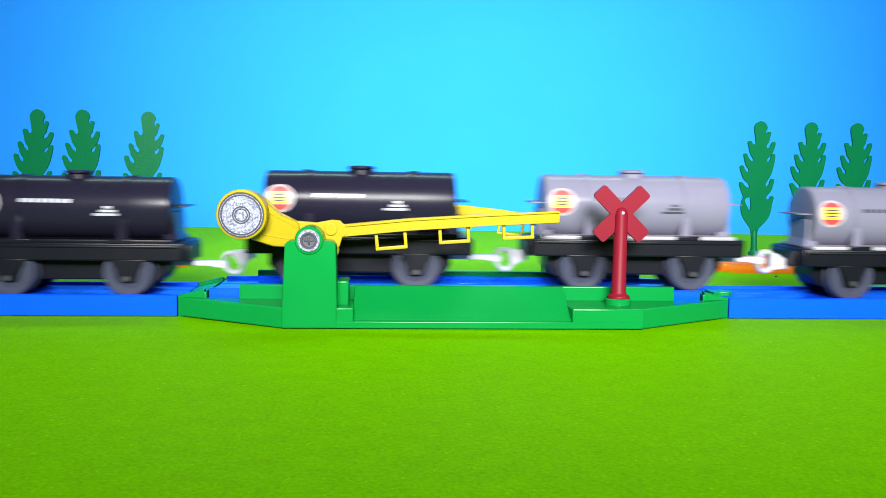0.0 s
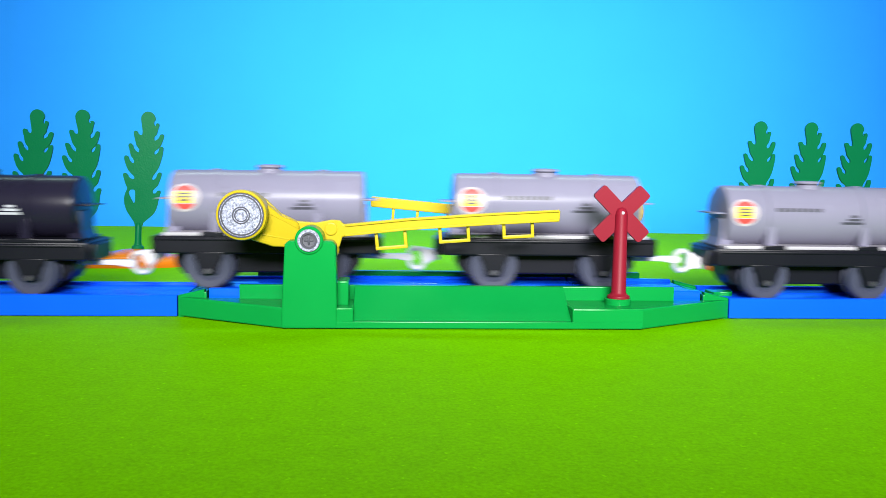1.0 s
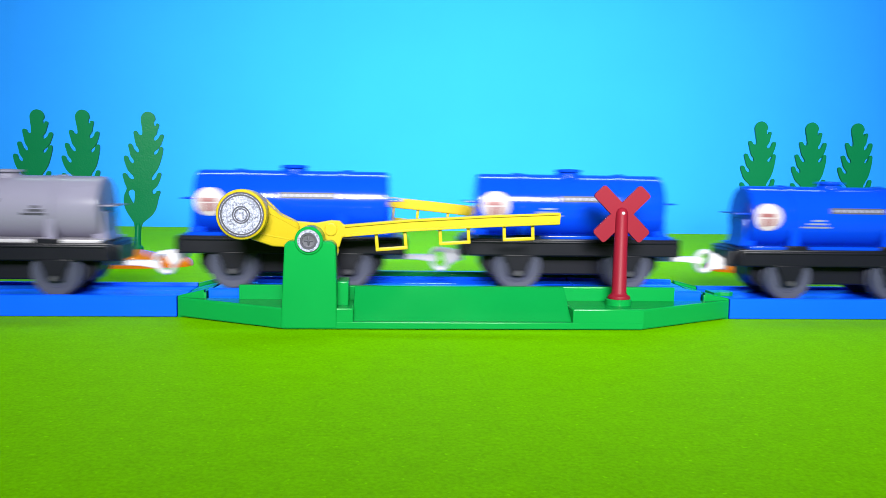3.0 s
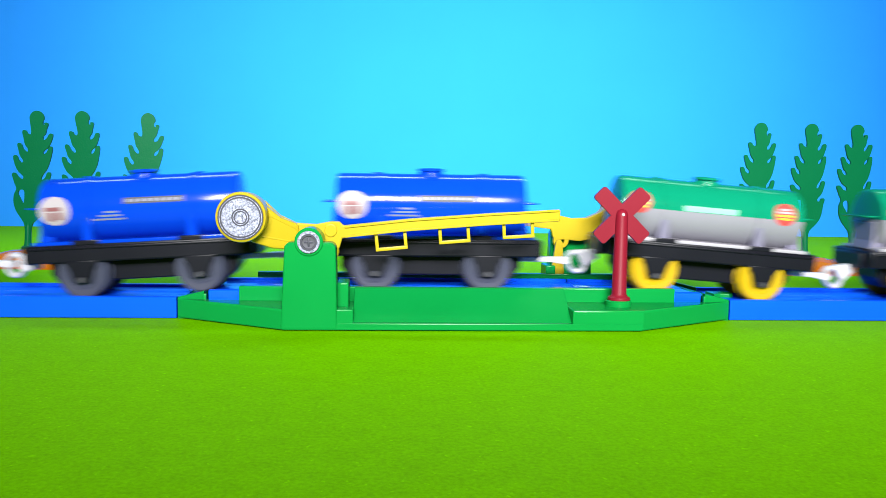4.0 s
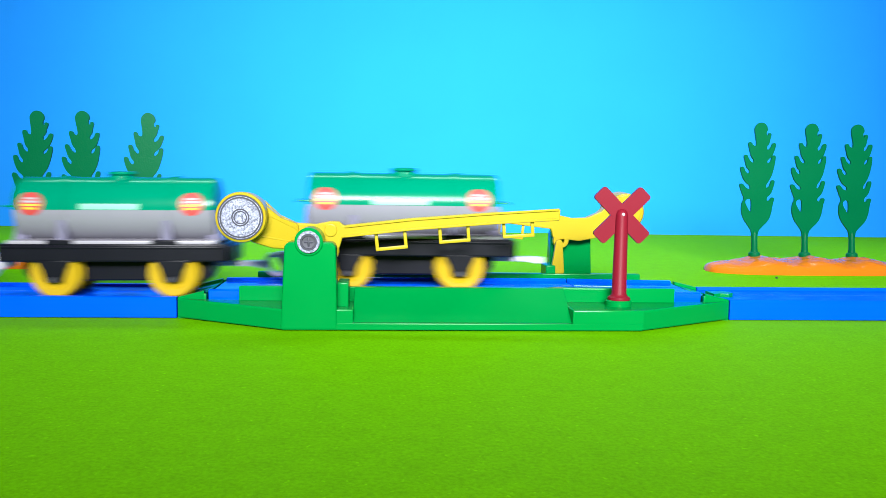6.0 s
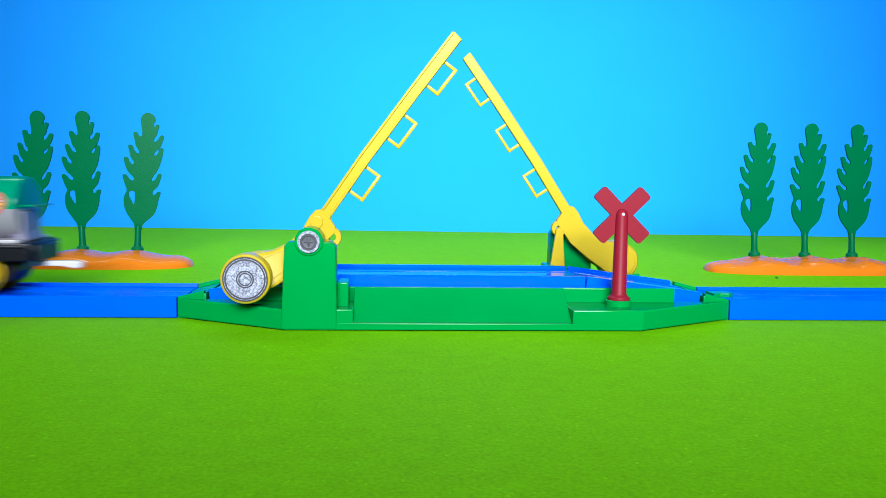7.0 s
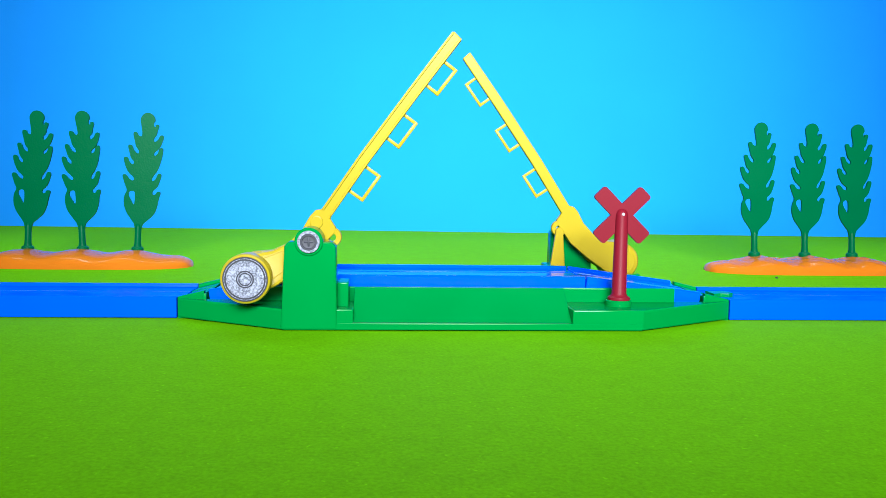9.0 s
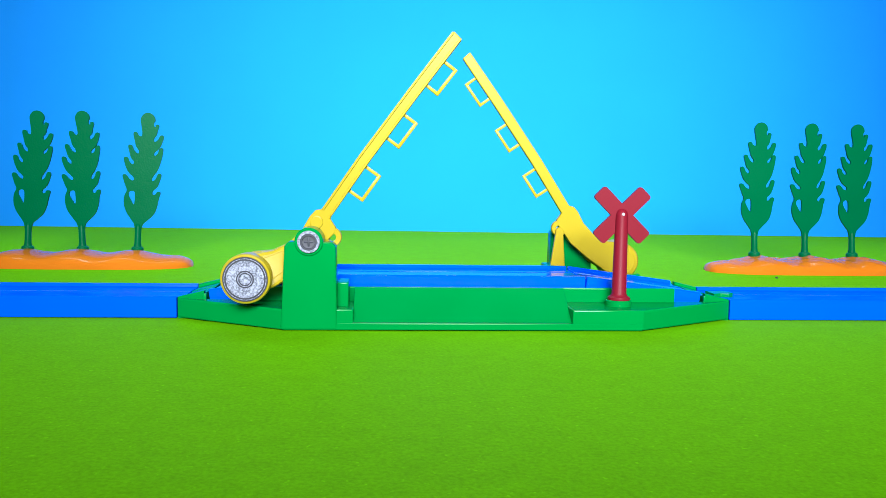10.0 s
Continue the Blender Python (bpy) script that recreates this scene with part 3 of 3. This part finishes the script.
def tree_outline():
    """Closed outline of a flat moulded poplar with upturned leaf tips; x across, z up from the trunk's foot."""
    def lobes(start, rows, sgn):
        pts, (x0, z0) = [], start
        for xt, zt, xn, zn in rows:  # leaf tip, then the notch above it
            pts += [(x0 + (xt - x0) * 0.6, z0 + (zt - z0) * 0.32), (xt + sgn * 0.1, z0 + (zt - z0) * 0.7), (xt + sgn * 1.0, zt + 0.3), (xt + sgn * 0.1, zt + 1.4), (xt - sgn * 1.5, zt + 0.9),
                    (xn + (xt - xn) * 0.42, zn + (zt - zn) * 0.4 - 0.5), (xn - sgn * 0.5, zn - 1.1), (xn - sgn * 0.9, zn + 0.9)]
            x0, z0 = xn, zn
        return pts
    right = lobes((10.2, 26.0), ((11.3, 33.2, 8.2, 33.4), (11.5, 43.6, 7.7, 41.0), (12.1, 58.3, 8.5, 55.6), (12.2, 65.6, 8.2, 63.7), (9.4, 71.6, 7.9, 72.4)), 1)
    left = lobes((-6.6, 34.4), ((-8.7, 42.2, -3.8, 40.8), (-8.2, 52.2, -4.2, 50.0), (-6.0, 59.2, -1.5, 56.3), (-3.3, 66.6, 0.1, 66.4)), -1)
    top = [(3.9 + 4.2 * math.cos(a), 74.6 + 4.6 * math.sin(a)) for a in [math.pi * k / 8 for k in range(9)]]
    crown = [(4.6, 17.0), (8.6, 20.6), (10.3, 25.0)] + right + top + list(reversed(left)) + [(-6.6, 34.4), (-8.2, 31.6), (-8.6, 27.0), (-7.2, 22.0), (-4.0, 17.6)]
    return rounded([(-1.7, 0.0), (1.7, 0.0), (1.6, 14.0)] + crown + [(-1.6, 14.0)])


def flat_cut(outline, holes, thick):
    bm = bmesh.new()
    loops = []
    for sgn in (-1, 1):
        edges, made = [], []
        for loop in (outline, *holes):
            vs = [bm.verts.new((x, sgn * thick / 2, z)) for x, z in loop]
            edges += [bm.edges.new((vs[i], vs[(i + 1) % len(vs)])) for i in range(len(vs))]
            made.append(vs)
        bmesh.ops.triangle_fill(bm, use_beauty=True, use_dissolve=False, edges=edges)
        loops.append(made)
    for a, b in zip(*loops):
        for i in range(len(a)):
            j = (i + 1) % len(a)
            bm.faces.new((a[i], a[j], b[j], b[i]))
    return bm


def tree():
    ob = empty("toy_tree", mm(0, 0, 0), "flat green plastic poplar tree pegged into an orange mound", "toy tree", "trees on mounds")
    hole = rounded([(-6.2, 32.6), (-5.4, 34.4), (-3.0, 34.8), (-2.2, 33.4), (-2.4, 27.2), (-3.0, 26.6), (-4.6, 29.4)])
    part("crown", flat_cut([(x, z * 1.018) for x, z in tree_outline()], [hole], 1.3), M_TREE, ob)
    part("trunk", lathe([(3.4, -0.6), (3.5, 0.8), (3.2, 1.6), (2.2, 2.2), (1.9, 4.0), (1.75, 13.0), (1.2, 15.0), (0.5, 15.6)], "z", 20), M_TREE, ob)
    return ob


def mound(length, label, mat, lump):
    bm = bmesh.new()
    nx, ny = 110, 26
    grid = []
    for i in range(nx + 1):
        u = -1 + 2 * i / nx
        row = []
        for j in range(ny + 1):
            a = math.pi * j / ny
            end = max(0.0, 1 - abs(u) ** 3.6) ** 0.42
            x = u * length / 2
            hump = 1 + 0.11 * math.cos(2 * math.pi * x / 32.0)
            wob = 1 + 0.05 * noise.noise((x * 0.06, j * 0.2, length))
            y = -20.0 * end * math.cos(a) * wob
            z = 8.3 * end * abs(math.sin(a)) ** 0.6 * hump + lump * noise.noise((x * 0.2, y * 0.2, 3.1)) * math.sin(a) * end
            row.append(bm.verts.new((x, y, max(0.0, z))))
        grid.append(row)
    for i in range(nx):
        for j in range(ny):
            bm.faces.new((grid[i][j], grid[i + 1][j], grid[i + 1][j + 1], grid[i][j + 1]))
    bmesh.ops.remove_doubles(bm, verts=bm.verts, dist=0.01)
    return tagged(part("mound", bm, mat), label, "toy mound", "tree mounds")


m_l = mound(132, "glossy orange plastic mound carrying three toy trees", M_ORANGE, 0.4)
m_l.matrix_basis = mm(-206.6, 149, 0, 0, 0, 0)
m_r = mound(130, "glossy orange plastic mound with lumpy shine carrying three trees", M_ORANGE_L, 1.1)
m_r.matrix_basis = mm(228.3, 147, 0, 0, 0, 0)
t0 = tree()
t0.matrix_basis = mm(-238.1, 160, 8.1, 0, 2.8, 0)
for x, y, z, lean, yaw in ((-206.8, 160, 8.1, -1.6, 0), (-175.4, 160, 8.1, 2.7, 4), (196.6, 155, 9.0, -2.7, 0), (228.5, 155, 9.0, -2.8, 0), (258.7, 155, 9.0, -3.8, 0)):
    copy_thing(t0, mm(x, y, z, 0, lean, yaw))


crumb = bmesh.new()
bmesh.ops.create_icosphere(crumb, subdivisions=2, radius=0.8)
for v in crumb.verts:
    v.co = v.co * (1 + 0.3 * noise.noise(v.co * 1.7))
    v.co.z = max(0.0, v.co.z * 0.7 + 0.35)
tagged(part("crumb", crumb, M_DARK, m=mm(191, 113, 0)), "tiny dark crumb lying on the green sheet", "crumb")


# ---- what moves ----
def train_place(t):
    """Where the first tank's left end stands along the track at t."""
    keys = ((0, -187.5), (0.5, -259.6), (1, -334.1), (1.5, -413.2), (2, -493.8), (2.5, -574.4), (3, -656.5), (3.75, -781.1), (4.5, -907.1),
            (5, -991.3), (5.5, -1078.0), (6, -1165.7), (6.2, -1203.7), (6.7, -1298.8), (7.3, -1402.0), (7.8, -1460.0), (8.4, -1490.0), (10, -1490.0))
    for (a, p), (b, q) in zip(keys, keys[1:]):
        if t <= b:
            return p + (q - p) * (t - a) / (b - a)
    return keys[-1][1]


# the right end of the deck comes free first, then the left: share of the full lift
RISE = ((0.0, 0.0), (0.07, 0.05), (0.1, 0.12), (0.133, 0.16), (0.167, 0.23), (0.2, 0.32), (0.233, 0.59), (0.267, 0.84), (0.3, 0.98), (0.333, 1.0))


def share(start, t):
    t -= start
    if t <= 0:
        return 0.0
    for (a, p), (b, q) in zip(RISE, RISE[1:]):
        if t <= b:
            return p + (q - p) * (t - a) / (b - a)
    return 1.0


def zl(t):
    return LOW + (HIGH - LOW) * share(6.35, t)


def zr(t):
    return LOW + (HIGH - LOW) * share(6.0, t)


def rail_height(x, t):
    k = max(0.0, min(1.0, (112.0 - abs(x)) / 16.0))
    tilt = max(0.0, min(1.0, (x + 49.3) / 98.6)) * (zr(t) - LOW)
    return 7.0 + (LOW - 1.2 - 7.0) * k + (tilt if x < 0 else 0.0)


# the arms nod a little as the wheels press on the deck, in degrees
FRONT_NOD = ((0.0, -0.75), (0.5, -0.4), (0.8, -0.75), (1.0, -0.45), (1.3, -0.25), (1.8, -0.25), (2.0, -0.7), (2.5, -0.1), (3.0, -1.1), (3.75, -0.3), (4.5, 0.2),
             (4.8, 0.0), (5.0, -1.15), (5.5, 0.35), (5.8, 0.25), (6.0, 0.15), (6.3, 0.0))
REAR_NOD = ((0.0, 1.0), (0.5, 0.3), (1.0, 0.8), (1.5, 0.5), (2.0, 0.0), (2.5, 0.0), (3.0, 1.2), (3.75, 0.4), (4.5, -0.5), (5.0, 1.1), (5.5, 0.3), (6.0, 0.0))


def nod(rows, t):
    for (a, p), (b, q) in zip(rows, rows[1:]):
        if t <= b:
            return p + (q - p) * (t - a) / (b - a)
    return 0.0


def motions():
    steps = [i / 10 for i in range(0, 86)] + [10.0]
    for k, w in enumerate(train):
        rows = []
        for t in steps:
            x = train_place(t) + 110.6 * k + 38.1
            za, zb = rail_height(x - 22, t), rail_height(x + 22, t)
            rows.append((t, mm(x, 0, (za + zb) / 2, 0, -math.degrees(math.atan2(zb - za, 44.0)), 0)))
        walk(w, rows)
        if k:  # the ring swings up or down to hang on the bar of the wagon ahead
            ring = [c for c in w.children if c.name.startswith("coupling_ring")][0]
            swing = []
            for t in steps:
                x = train_place(t) + 110.6 * k + 38.1
                (za, zb), (zc, zd) = [(rail_height(u - 22, t), rail_height(u + 22, t)) for u in (x, x - 110.6)]
                slope, ahead = (zb - za) / 44.0, (zd - zc) / 44.0
                drop = (zc + zd) / 2 + 10.5 + 56.0 * ahead - ((za + zb) / 2 + 12.8 - 43.0 * slope)
                a = math.degrees(math.asin(max(-0.5, min(0.5, drop / 9.3))) + slope)
                swing.append((t, mm(-43.0, 0, 12.8, 0, a, 0) @ mm(43.0, 0, -12.8)))
            walk(ring, swing)
        fine = [i / 15 for i in range(0, 127)] + [10.0]
        for wheel in [c for c in w.children if c.name.startswith("wheel")]:
            home = wheel.matrix_basis.copy()
            flip = 1 if wheel.location.y < 0 else -1
            walk(wheel, [(t, home @ pose(0, 0, 0, 0, flip * math.degrees(train_place(t) / 9.3), 0)) for t in fine])
    times = [6.0 + i / 30 for i in range(22)] + [10.0]
    walk(deck, [(t, deck_pose(zl(t), zr(t))) for t in [0.0] + times])
    walk(ramp_l, [(t, ramp_pose(-1, zl(t))) for t in [0.0] + times])
    walk(ramp_r, [(t, ramp_pose(1, zr(t))) for t in [0.0] + times])

    for link, sign, keys in ((links[0], -1, zl), (links[1], 1, zr)):
        walk(link, [(t, mm(LINK_X[sign], sign * 27.4, 15.6 - HIGH + keys(t))) for t in [0.0] + times])

    early = [0.0, 0.5, 0.8, 1.0, 1.3, 1.5, 1.8, 2.0, 2.5, 3.0, 3.75, 4.5, 4.8, 5.0, 5.5, 5.8]

    def lift(z):
        return (z - LOW) / (HIGH - LOW)
    walk(front_arm, [(t, FRONT_AT(49.1 * lift(zl(t)) + nod(FRONT_NOD, t))) for t in early + times])
    walk(rear_arm, [(t, REAR_AT(50.6 * lift(zr(t)) + nod(REAR_NOD, t))) for t in early + times])


motions()
